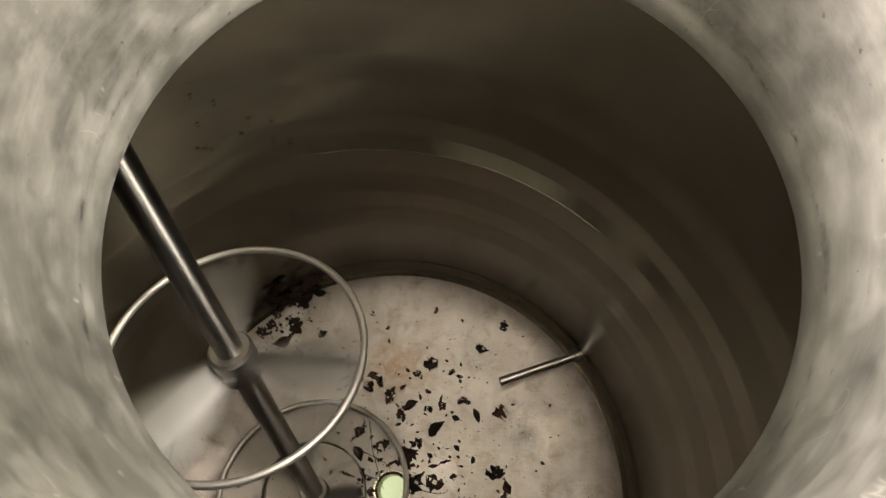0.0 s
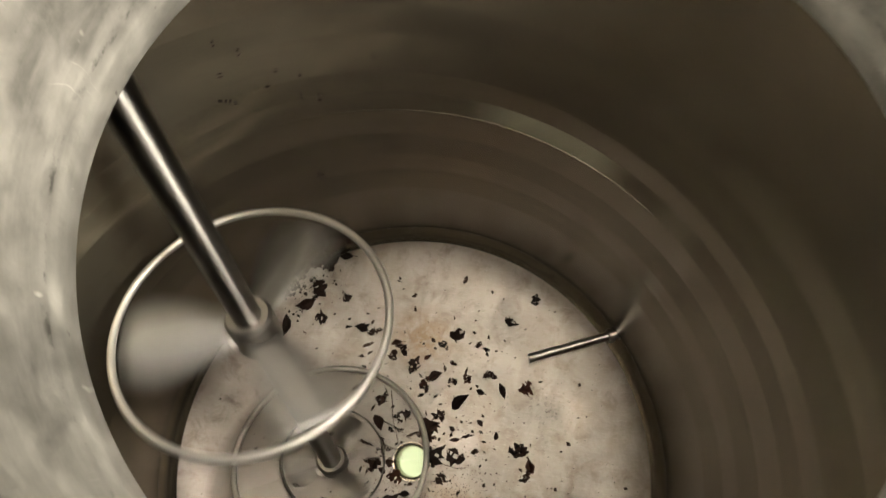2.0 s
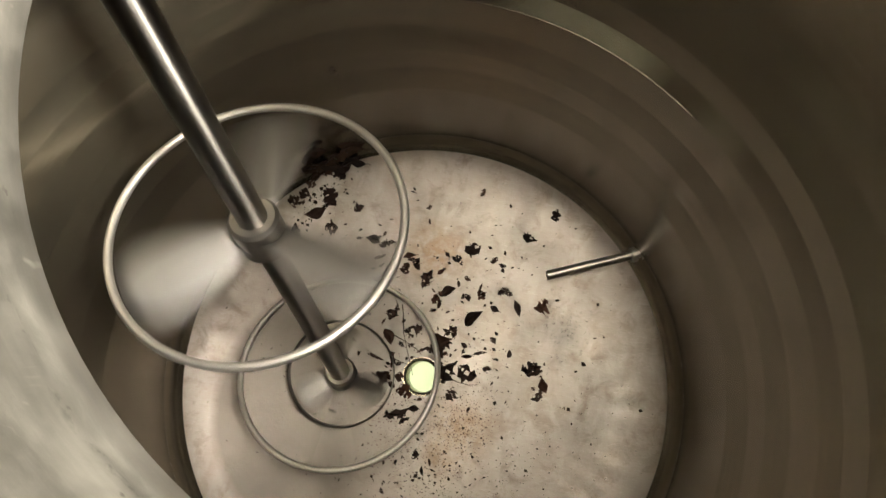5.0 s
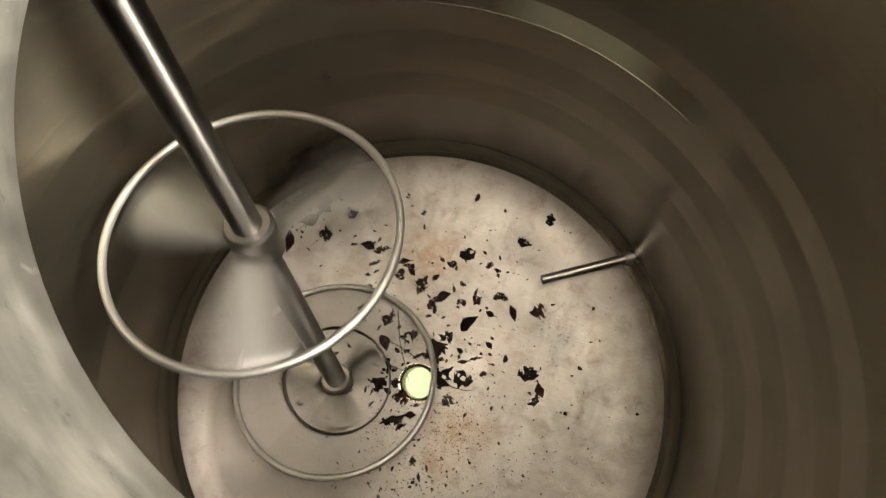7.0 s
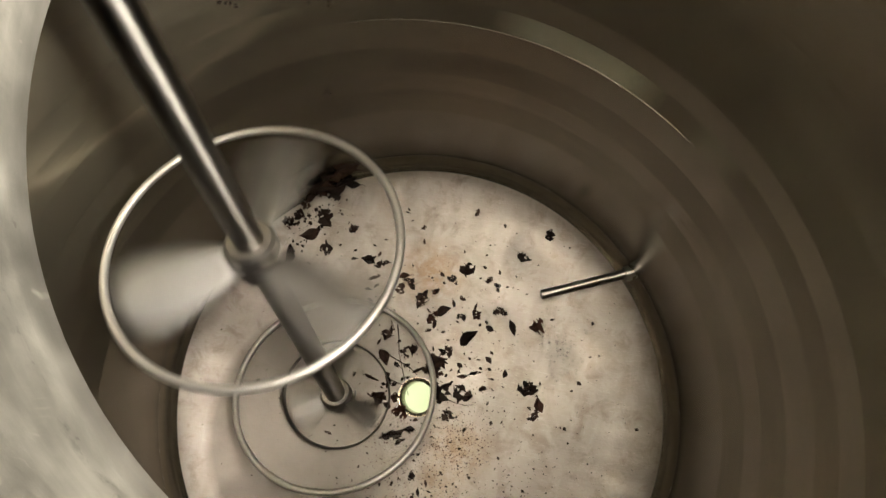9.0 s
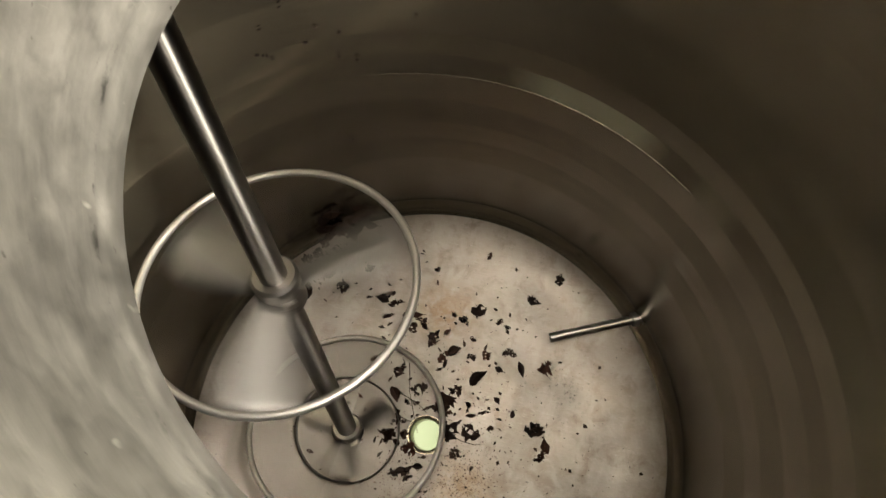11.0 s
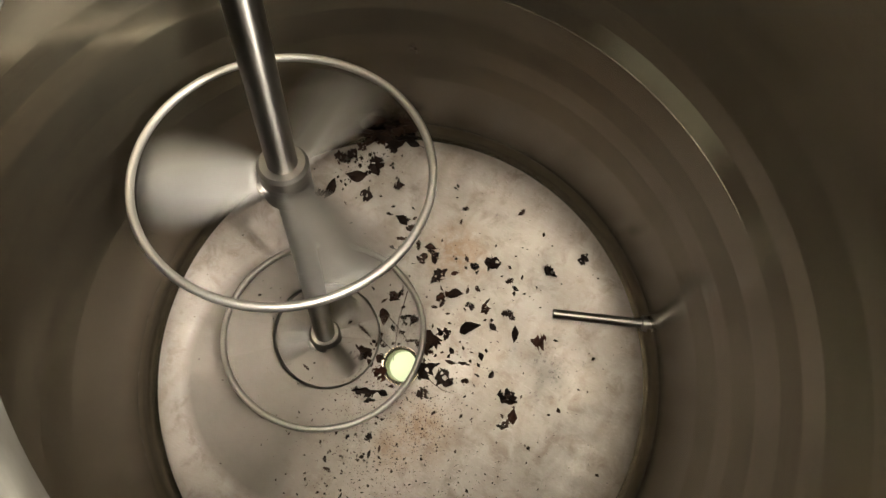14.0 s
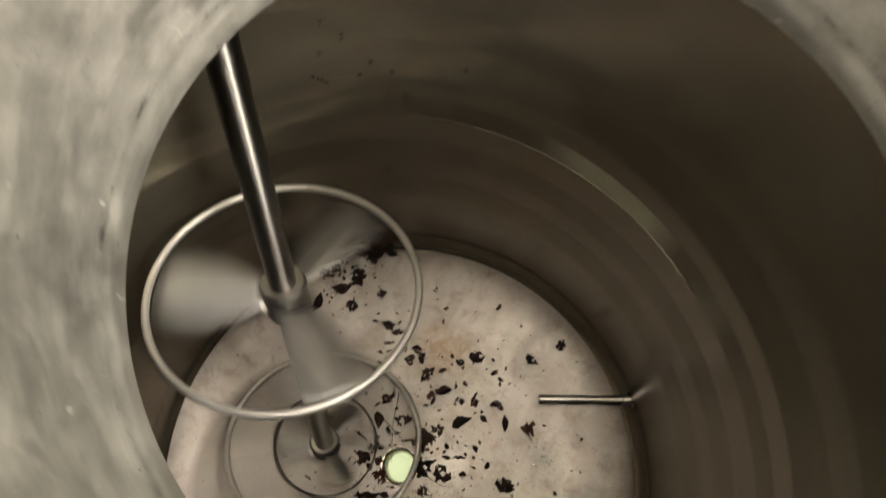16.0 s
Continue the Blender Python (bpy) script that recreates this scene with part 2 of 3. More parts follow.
    nt.links.new(spots, f.inputs[1])
    f2 = nt.nodes.new("ShaderNodeMath")
    f2.operation = "MULTIPLY"
    f2.inputs[1].default_value = 0.85
    nt.links.new(f.outputs[0], f2.inputs[0])
    col = mix(nt, f2.outputs[0], col, (0.42, 0.25, 0.11))
    col = mix(nt, 1.0, col, (0.655, 0.635, 0.605), "MULTIPLY")
    nt.links.new(col, b.inputs["Base Color"])
    rr = node(nt, "ShaderNodeMapRange", From_Min=0.3, From_Max=0.7, To_Min=0.38, To_Max=0.56)
    nt.links.new(c, rr.inputs[0])
    sep = nt.nodes.new("ShaderNodeSeparateXYZ")
    nt.links.new(v, sep.inputs[0])

    def math_(op, a, b_=None, c_=None):
        n = nt.nodes.new("ShaderNodeMath")
        n.operation = op
        for sock, val in zip(n.inputs, (a, b_, c_)):
            if isinstance(val, (int, float)):
                sock.default_value = val
            elif val is not None:
                nt.links.new(val, sock)
        return n.outputs[0]

    flat = nt.nodes.new("ShaderNodeVectorMath")
    flat.operation = "MULTIPLY"
    flat.inputs[1].default_value = (1, 1, 0)
    nt.links.new(v, flat.inputs[0])
    far = nt.nodes.new("ShaderNodeVectorMath")
    far.operation = "LENGTH"
    nt.links.new(flat.outputs[0], far.inputs[0])
    radius = far.outputs["Value"]
    edge = node(nt, "ShaderNodeMapRange", From_Min=0.290, From_Max=0.335, To_Min=1.0, To_Max=1.1)
    edge.interpolation_type = "SMOOTHSTEP"
    nt.links.new(radius, edge.inputs[0])
    nt.links.new(math_("MULTIPLY", rr.outputs[0], edge.outputs[0]), b.inputs["Roughness"])
    spin = math_("SINE", math_("MULTIPLY", math_("ARCTAN2", sep.outputs[1], sep.outputs[0]), 54.0))
    wave = math_("SINE", math_("MULTIPLY", radius, 2 * math.pi / 0.036))
    belt = node(nt, "ShaderNodeMapRange", From_Min=0.225, From_Max=0.29, To_Min=0.0, To_Max=1.0)
    nt.links.new(radius, belt.inputs[0])
    dimple = math_("MULTIPLY", math_("ADD", spin, math_("MULTIPLY", wave, 0.5)), belt.outputs[0])
    sum_ = nt.nodes.new("ShaderNodeMath")
    sum_.operation = "MULTIPLY_ADD"
    sum_.inputs[1].default_value = 4.0
    nt.links.new(big, sum_.inputs[0])
    nt.links.new(fine, sum_.inputs[2])
    bump(nt, b, math_("MULTIPLY_ADD", dimple, 0.45, sum_.outputs[0]), 0.40, 0.0008)
    return m


FLOOR_STEEL = floor_steel()


def plain(name, colour, rough, spread=0.25, scale=8.0):
    m, nt, b = material(name)
    c = noise_of(nt, mapped(nt), scale, 6, 0.6)
    nt.links.new(ramp(nt, c, [(0.3, tuple(x * (1 - spread) for x in colour)), (0.7, tuple(min(1, x * (1 + spread)) for x in colour))]), b.inputs["Base Color"])
    b.inputs["Roughness"].default_value = rough
    bump(nt, b, c, 0.2, 0.002)
    return m


ROOM_PAINT = plain("pale_room_paint", (0.62, 0.62, 0.56), 0.7, 0.08, 3.0)
ROOM_TILE = plain("pale_green_floor_coating", (0.100, 0.122, 0.068), 0.5, 0.06, 4.0)


def leaf_material(name, a, b_col):
    m, nt, b = material(name)
    oi = nt.nodes.new("ShaderNodeObjectInfo")
    c = noise_of(nt, mapped(nt), 160.0, 4, 0.6)
    base = mix(nt, oi.outputs["Random"], a, b_col)
    nt.links.new(mix(nt, 0.6, base, ramp(nt, c, [(0.3, (0.3, 0.3, 0.3)), (0.75, (1.2, 1.1, 1.0))]), "MULTIPLY"), b.inputs["Base Color"])
    b.inputs["Roughness"].default_value = 0.7
    b.inputs["Specular IOR Level"].default_value = 0.15
    bump(nt, b, c, 0.5, 0.0008)
    return m


LEAF_DARK = leaf_material("wet_dark_leaf", (0.014, 0.010, 0.008), (0.062, 0.036, 0.025))
LEAF_BROWN = leaf_material("red_brown_leaf", (0.075, 0.030, 0.018), (0.050, 0.030, 0.018))
CRUMB = leaf_material("leaf_crumb", (0.018, 0.011, 0.008), (0.035, 0.022, 0.012))

WATER, _nt, _b = material("water")
_b.inputs["Transmission Weight"].default_value = 1.0
_b.inputs["IOR"].default_value = 1.33
_b.inputs["Roughness"].default_value = 0.02


# ---- mesh helpers ----
def part(name, bm, mat, parent=None, label="", smooth=True):
    me = bpy.data.meshes.new(name)
    bm.normal_update()
    bm.to_mesh(me)
    bm.free()
    for p in me.polygons:
        p.use_smooth = smooth
    me.materials.append(mat)
    ob = new(name, me)
    if parent:
        ob.parent = parent
    return tagged(ob, label)


def empty(name, m=None):
    ob = new(name)
    if m is not None:
        ob.matrix_world = m
    return ob


def lathe(profile, segs=96, sharp=True, centre=(0, 0)):
    """Turns (r, z) pairs about a vertical axis; each strip keeps its own edge loop where sharp."""
    bm = bmesh.new()
    def loop(r, z):
        return [bm.verts.new((centre[0] + r * math.cos(2 * math.pi * i / segs), centre[1] + r * math.sin(2 * math.pi * i / segs), z)) for i in range(segs)]
    prev = None
    for k in range(len(profile) - 1):
        a = loop(*profile[k]) if (sharp or prev is None) else prev
        b = loop(*profile[k + 1])
        for i in range(segs):
            j = (i + 1) % segs
            bm.faces.new((a[i], a[j], b[j], b[i]))
        prev = b
    return bm


def torus(big, small, segs=96, sides=12, z=0.0):
    bm = bmesh.new()
    rows = []
    for i in range(segs):
        a = 2 * math.pi * i / segs
        rows.append([bm.verts.new(((big + small * math.cos(2 * math.pi * j / sides)) * math.cos(a), (big + small * math.cos(2 * math.pi * j / sides)) * math.sin(a), z + small * math.sin(2 * math.pi * j / sides))) for j in range(sides)])
    for i in range(segs):
        for j in range(sides):
            bm.faces.new((rows[i][j], rows[(i + 1) % segs][j], rows[(i + 1) % segs][(j + 1) % sides], rows[i][(j + 1) % sides]))
    return bm


def box(sx, sy, sz, m=Matrix(), bevel=0.0):
    bm = bmesh.new()
    bmesh.ops.create_cube(bm, size=1, matrix=m @ Matrix.Diagonal((sx, sy, sz, 1)))
    if bevel:
        bmesh.ops.bevel(bm, geom=bm.edges[:], offset=bevel, segments=2, affect="EDGES", profile=0.5)
    return bm


def tube(points, radius, sides=6, taper=1.0):
    bm = bmesh.new()
    pts = [Vector(p) for p in points]
    rings = []
    for i, p in enumerate(pts):
        d = (pts[min(i + 1, len(pts) - 1)] - pts[max(i - 1, 0)]).normalized()
        u = d.orthogonal().normalized()
        w = d.cross(u)
        r = radius * (1 + (taper - 1) * i / (len(pts) - 1))
        rings.append([bm.verts.new(p + u * r * math.cos(2 * math.pi * k / sides) + w * r * math.sin(2 * math.pi * k / sides)) for k in range(sides)])
    for a, b in zip(rings, rings[1:]):
        for k in range(sides):
            bm.faces.new((a[k], a[(k + 1) % sides], b[(k + 1) % sides], b[k]))
    bm.faces.new(rings[0][::-1])
    bm.faces.new(rings[-1])
    return bm


# ---- room that holds the tank ----
def room():
    for name, sx, sy, sz, x, y, z, mat, label in (
            ("floor", 5.4, 5.4, 0.1, 0, 0, ROOM_FLOOR - 0.05, ROOM_TILE, "pale green coated workshop floor under the tank"),
            ("ceiling", 5.4, 5.4, 0.1, 0, 0, 2.55, ROOM_PAINT, "plain pale painted ceiling"),
            ("wall_north", 5.2, 0.1, 2.92, 0, 2.65, 1.04, ROOM_PAINT, "plain pale painted wall"),
            ("wall_south", 5.2, 0.1, 2.92, 0, -2.65, 1.04, ROOM_PAINT, "plain pale painted wall"),
            ("wall_east", 0.1, 5.2, 2.92, 2.65, 0, 1.04, ROOM_PAINT, "plain pale painted wall"),
            ("wall_west", 0.1, 5.2, 2.92, -2.65, 0, 1.04, ROOM_PAINT, "plain pale painted wall")):
        tagged(part(name, box(sx, sy, sz), mat, None, "", False), label, name.split("_")[0], "", "structure").location = (x, y, z)


room()


# ---- the dished bottom, and how things lie on it ----
def turn_up(t):
    """Knuckle: from the dish's rim, leaving at its slope, to the upright wall."""
    q = 1 - t
    return (q ** 3 * DISH_R + 3 * q * q * t * (DISH_R + 0.034) + 3 * q * t * t * R + t ** 3 * R,
            3 * q * q * t * 0.0072 + 3 * q * t * t * 0.020 + t ** 3 * 0.060)


KNUCKLE = [turn_up(k / 24) for k in range(25)]


def dish(x, y):
    """Height of the bottom under a point, up into the knuckle."""
    r = math.hypot(x - CX, y - CY)
    if r < DISH_R:
        return -DISH * (1 - (r / DISH_R) ** 2)
    for (ra, za), (rb, zb) in zip(KNUCKLE, KNUCKLE[1:]):
        if r <= rb:
            return za + (zb - za) * (r - ra) / max(rb - ra, 1e-6)
    return 0.060


def lie(x, y):
    """Place on the dish of a point given in the level plane of its rim, seen from the manhole."""
    u, v = x, y
    for _ in range(3):
        k = (1.13 - dish(u, v)) / 1.13
        u, v = 0.088 + (x - 0.088) * k, 0.015 + (y - 0.015) * k
    return u, v, dish(u, v)


def lay(x, y, turn, lift=0.0008, rx=0.0):
    u, v, z = lie(x, y)
    e = 0.004
    n = Vector(((dish(u - e, v) - dish(u + e, v)) / (2 * e), (dish(u, v - e) - dish(u, v + e)) / (2 * e), 1)).normalized()
    return Matrix.Translation((u, v, z + lift)) @ Vector((0, 0, 1)).rotation_difference(n).to_matrix().to_4x4() @ pose(0, 0, 0, rx, 0, turn)


# ---- the tank ----
tank = tagged(empty("mixing_tank", pose(CX, CY, 0)), "round stainless steel mixing tank, open manhole, dirty bottom", "tank")

# wall: rolled bands that lean in and out by a little
BANDS = [(0.060, 0.0), (0.243, -0.6), (0.304, 1.7), (0.352, -0.5), (0.407, 1.3), (0.469, -1.4),
         (0.508, 1.4), (0.550, -1.8), (0.612, 1.3), (0.658, -1.2), (0.735, 0.9), (WALL_TOP, 0.0)]
r0, z0 = R, BANDS[0][0]
for z1, lean in BANDS[1:]:
    r1 = r0 + (z1 - z0) * math.tan(radians(lean * 1.4))
    if z1 == WALL_TOP:
        r1 = R
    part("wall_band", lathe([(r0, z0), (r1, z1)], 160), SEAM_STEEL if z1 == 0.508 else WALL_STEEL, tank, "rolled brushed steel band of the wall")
    if z1 == 0.469:
        part("weld_seam", tube([(r1 * math.cos(radians(a)), r1 * math.sin(radians(a)), z1) for a in range(52, 108)], 0.0005, 6), WALL_STEEL, tank, "thin bright ring weld")
    r0, z0 = r1, z1
part("outer_shell", lathe([(R + 0.012, -0.03), (R + 0.012, WALL_TOP + 0.01)], 96), SATIN, tank)

# bottom: shallow dish that falls to the drain and turns up into the wall
DR = 0.0242
DX, DY, DZ = lie(0.0, 0.0)


def bottom():
    prof = [turn_up(k / 16) for k in range(10, 0, -1)] + [(DISH_R * k / 24, -DISH * (1 - (k / 24) ** 2)) for k in range(24, 2, -1)] + [(0.0292, DZ)]
    b = bmesh.new()
    segs, prev = 128, None
    for r, z in prof:
        k = max(0.0, min(1.0, (0.25 - r) / 0.22))
        row = [b.verts.new(((DX - CX) * k + r * math.cos(2 * math.pi * i / segs), (DY - CY) * k + r * math.sin(2 * math.pi * i / segs), z)) for i in range(segs)]
        if prev:
            for i in range(segs):
                j = (i + 1) % segs
                b.faces.new((prev[j], row[j], row[i], prev[i]))
        prev = row
    return b


part("knuckle", lathe([turn_up(k / 16) for k in range(16, 9, -1)], 128, False), WALL_STEEL, tank, "dark rounded knuckle between bottom and wall")
part("weld_line", torus(turn_up(10 / 16)[0], 0.0004, 160, 8, turn_up(10 / 16)[1]), DARK_STEEL, tank, "thin ground weld round the bottom")
part("bottom_plate", bottom(), FLOOR_STEEL, tank, "stained brushed steel dished bottom with brown sediment")
drain = part("drain_pipe", lathe([(0.0306, DZ), (0.0272, DZ + 0.0004), (DR + 0.0012, DZ - 0.001), (DR, DZ - 0.004), (DR, DZ - 0.07)], 48, False, (DX - CX, DY - CY)), WALL_STEEL, tank, "short open drain pipe")
part("bottom_jacket", lathe([(R + 0.012, -0.03), (0.20, -0.045), (0.037, -0.055)], 64), SATIN, tank)


def head():
    """Dished top, an inner and an outer sheet lofted from the wall's upper edge to the neck."""
    b = bmesh.new()
    segs, steps = 128, 10
    for extra, up, hole in ((0.0, 0.0, 0.0035), (0.012, 0.006, 0.0045)):
        rows = []
        for k in range(steps + 1):
            s = k / steps
            row = []
            for i in range(segs):
                a = 2 * math.pi * i / segs
                ox, oy, oz = (R + extra) * math.cos(a), (R + extra) * math.sin(a), WALL_TOP + up
                dx, dy = (NR + hole) * math.cos(a), (NR + hole) * math.sin(a)
                ix, iy, iz = NX - CX + dx, NY - CY + dy, NZ - NTX * dx - NTY * dy + up
                h = math.sin(s * math.pi / 2)
                row.append(b.verts.new((ox + (ix - ox) * s, oy + (iy - oy) * s, oz + (iz - oz) * h)))
            rows.append(row)
        for r0, r1 in zip(rows, rows[1:]):
            for i in range(segs):
                j = (i + 1) % segs
                b.faces.new((r0[i], r0[j], r1[j], r1[i]))
    return b


part("head", head(), HEAD_STEEL, tank, "dull dished steel top of the tank")


def neck():
    b = bmesh.new()
    segs = 128
    prof = [(0.0035, 0.0), (0.0012, -0.0012), (0.0, 0.0006), (0.0, 0.014), (0.0008, 0.016), (0.0002, 0.019), (0.0008, 0.022), (0.0006, 0.06), (0.0, 0.10), (0.0, 0.13), (0.003, NECK_TOP - NZ), (0.0045, NECK_TOP - NZ), (0.0045, 0.0)]
    rows = []
    for dr, h in prof:
        row = []
        for i in range(segs):
            a = 2 * math.pi * i / segs
            dx, dy = (NR + dr) * math.cos(a), (NR + dr) * math.sin(a)
            tilt = max(0.0, 1 - max(h, 0) / 0.3)
            row.append(b.verts.new((NX - CX + dx, NY - CY + dy, NZ - (NTX * dx + NTY * dy) * tilt + h)))
        rows.append(row)
    for r0, r1 in zip(rows, rows[1:]):
        for i in range(segs):
            j = (i + 1) % segs
            b.faces.new((r0[i], r0[j], r1[j], r1[i]))
    return b


part("manhole_neck", neck(), NECK_STEEL, tank, "scuffed grey steel manhole neck")
rim = part("manhole_rim", torus(NR + 0.010, 0.008, 96, 10, 0), SATIN, tank)
rim.location = (NX - CX, NY - CY, NECK_TOP)
for k in range(3):
    a = 2 * math.pi * k / 3 + 0.5
    leg = part("leg", lathe([(0.0, ROOM_FLOOR + 0.001), (0.035, ROOM_FLOOR + 0.001), (0.035, ROOM_FLOOR + 0.012), (0.019, ROOM_FLOOR + 0.02), (0.019, -0.028)], 24), SATIN, tank)
    leg.location = (0.32 * math.cos(a), 0.32 * math.sin(a), 0)

# ---- low ring that stands on the bottom under the agitator ----
ringwall = tagged(empty("bearing_ring", lay(-0.118, -0.019, 0.0, 0.0)), "low round steel ring standing on the tank bottom", "ring")
part("ring_wall", lathe([(0.0785, 0.0), (0.0785, 0.026), (0.0795, 0.0268), (0.0808, 0.026), (0.0808, 0.0)], 96), DARK_STEEL, ringwall)

# ---- agitator: leaning shaft with two ringed propellers ----
BASE = Matrix.Translation(FOOT) @ AXIS.to_track_quat("Z", "Y").to_matrix().to_4x4()
_x = (Vector((1, 0, 0)) - AXIS * AXIS.x).normalized()
_y = AXIS.cross(_x)
BASE = Matrix(((_x.x, _y.x, AXIS.x, FOOT.x), (_x.y, _y.y, AXIS.y, FOOT.y), (_x.z, _y.z, AXIS.z, FOOT.z), (0, 0, 0, 1)))


def blade(length, wide):
    """Pitched paddle blade with rounded tip, along +x."""
    b = bmesh.new()
    n = 8
    top, bot = [], []
    for k in range(n + 1):
        s = k / n
        r = 0.020 + length * s
        half = wide * (0.5 + 0.55 * s) + 0.010 * math.sin(math.pi * min(1, s * 0.75 + 0.1)) - (0.012 * max(0, s - 0.8) / 0.2)
        pitch = -radians(22 - 8 * s)
        c, sn = math.cos(pitch), math.sin(pitch)
        top.append([b.verts.new((r, y * c, y * sn + 0.0015)) for y in (-half, -half / 2, 0, half / 2, half)])
        bot.append([b.verts.new((r, y * c, y * sn - 0.0015)) for y in (-half, -half / 2, 0, half / 2, half)])
    for k in range(n):
        for j in range(4):
            b.faces.new((top[k][j], top[k + 1][j], top[k + 1][j + 1], top[k][j + 1]))
            b.faces.new((bot[k][j + 1], bot[k + 1][j + 1], bot[k + 1][j], bot[k][j]))
        b.faces.new((bot[k][0], bot[k + 1][0], top[k + 1][0], top[k][0]))
        b.faces.new((top[k][4], top[k + 1][4], bot[k + 1][4], bot[k][4]))
    for j in range(4):
        b.faces.new((top[n][j], bot[n][j], bot[n][j + 1], top[n][j + 1]))
        b.faces.new((top[0][j + 1], bot[0][j + 1], bot[0][j], top[0][j]))
    return b


agitator = tagged(empty("agitator", BASE), "turning steel agitator, leaning shaft with two ringed propellers", "agitator")
part("shaft", lathe([(0.0, 0.025), (SHAFT_R - 0.001, 0.025), (SHAFT_R, 0.026), (SHAFT_R, 1.02), (0.0, 1.02)], 40), POLISHED, agitator, "polished round steel shaft")
for s in (S_LOW, S_HIGH):
    small = s < 0.2
    z0 = s - 0.030 if small else s - 0.034
    z1 = s - 0.008 if small else s + 0.014
    hr = 0.0225 if small else 0.0245
    hub = part("hub", lathe([(SHAFT_R, z0), (hr - 0.002, z0), (hr, z0 + 0.002), (hr, z1 - 0.004), (hr - 0.003, z1), (SHAFT_R, z1)], 40), HUB_STEEL, agitator, "satin steel propeller hub")
    scr = part("set_screw", lathe([(0.0045, -0.002), (0.0045, 0.005), (0.0, 0.005)], 12), SATIN, hub)
    scr.matrix_local = pose(hr * math.cos(0.6), hr * math.sin(0.6), (z0 + z1) / 2, 0, 90, math.degrees(0.6))
    part("tip_ring", torus(RING_R, 0.0042, 128, 12, s), RING_STEEL, agitator, "round steel guard ring on the blade tips")
    shared = None
    for k in range(3):
        if shared is None:
            bl = part("blade", blade(0.052 if small else 0.117, 0.014 if small else 0.027), HUB_STEEL if small else BLADE_STEEL, agitator, "pitched satin steel blade")
            shared = bl.data
        else:
            bl = new("blade", shared)
            bl.parent = agitator
        bl.matrix_local = pose(0, 0, s - 0.008 if not small else s - 0.018, 0, 0, 120 * k)
    if small:
        for k in range(2):
            a = math.pi * k
            part("spoke", tube([(0.02 * math.cos(a), 0.02 * math.sin(a), s - 0.012), (RING_R * math.cos(a), RING_R * math.sin(a), s)], 0.0015, 8), SATIN, agitator)

# ---- sensor pipe in the wall ----
TIP, ROOT = Vector((0.152, 0.179, 0.052)), Vector((0.268, 0.233, 0.052))
_d = (ROOT - TIP).normalized()
probe = tagged(empty("sensor_pipe", Matrix.Translation(TIP) @ _d.to_track_quat("Z", "Y").to_matrix().to_4x4()), "thin steel sensor pipe sticking out of the tank wall", "pipe")
_l = (ROOT - TIP).length
part("tube", lathe([(0.0038, 0.030), (0.0038, 0.0008), (0.0045, 0.0), (0.0062, 0.0), (0.0066, 0.0008), (0.0066, _l + 0.05)], 28), PIPE_STEEL, probe)
part("bore", lathe([(0.0, 0.020), (0.0038, 0.020)], 20), DARK_STEEL, probe, "dark open end")
part("collar", lathe([(0.0066, _l - 0.003), (0.010, _l - 0.003), (0.0110, _l - 0.001), (0.0110, _l + 0.005), (0.0066, _l + 0.005)], 28), SATIN, probe)
part("weld_bead", torus(0.0085, 0.0022, 28, 8, _l + 0.014), SATIN, probe)


# ---- leaves on the bottom ----
def leaf_mesh(seed, length, width, kind):
    """A dried leaf: ragged oval, folded along its rib and curled, with thickness."""
    rnd = random.Random(seed)
    b = bmesh.new()
    n = 10
    curl = rnd.uniform(0.1, 0.45)
    fold = rnd.uniform(0.15, 0.6)
    bend = rnd.uniform(-0.25, 0.25)
    skew = rnd.uniform(0.65, 1.3)
    rows = []
    for k in range(n + 1):
        s = k / n
        prof = math.sin(math.pi * min(0.985, max(0.015, s ** skew))) ** (1.05 if kind == "oval" else 0.7)
        row = []
        for j in range(-2, 3):
            rag = 1 + (rnd.uniform(-0.15, 0.1) if kind == "oval" else rnd.uniform(-0.6, 0.4)) * (abs(j) == 2)
            x = (s - 0.5) * length + (rnd.uniform(-0.04, 0.04) * length if kind != "oval" else 0)
            y = j / 2 * width / 2 * prof * rag + bend * width * math.sin(math.pi * s)
            z = abs(j) / 2 * width / 2 * prof * fold + curl * length * 0.35 * (s - 0.5) ** 2 + rnd.uniform(0, 0.0008)
            row.append(b.verts.new((x, y, z)))
        rows.append(row)
    for r0, r1 in zip(rows, rows[1:]):
        for j in range(4):
            if kind == "torn" and rnd.random() < 0.10:
                continue
            b.faces.new((r0[j], r1[j], r1[j + 1], r0[j + 1]))
    bmesh.ops.delete(b, geom=[v for v in b.verts if not v.link_faces], context="VERTS")
    if kind == "oval" and rnd.random() < 0.22:
        t = tube([(length * 0.48, bend * 0, curl * length * 0.08), (length * 0.62, 0.0006, 0.001), (length * 0.78, -0.0004, 0.0008)], 0.0005, 4)
        me = bpy.data.meshes.new("tmp")
        t.to_mesh(me)
        t.free()
        b.from_mesh(me)
        bpy.data.meshes.remove(me)
    bmesh.ops.solidify(b, geom=[f for f in b.faces], thickness=0.0005)
    return b


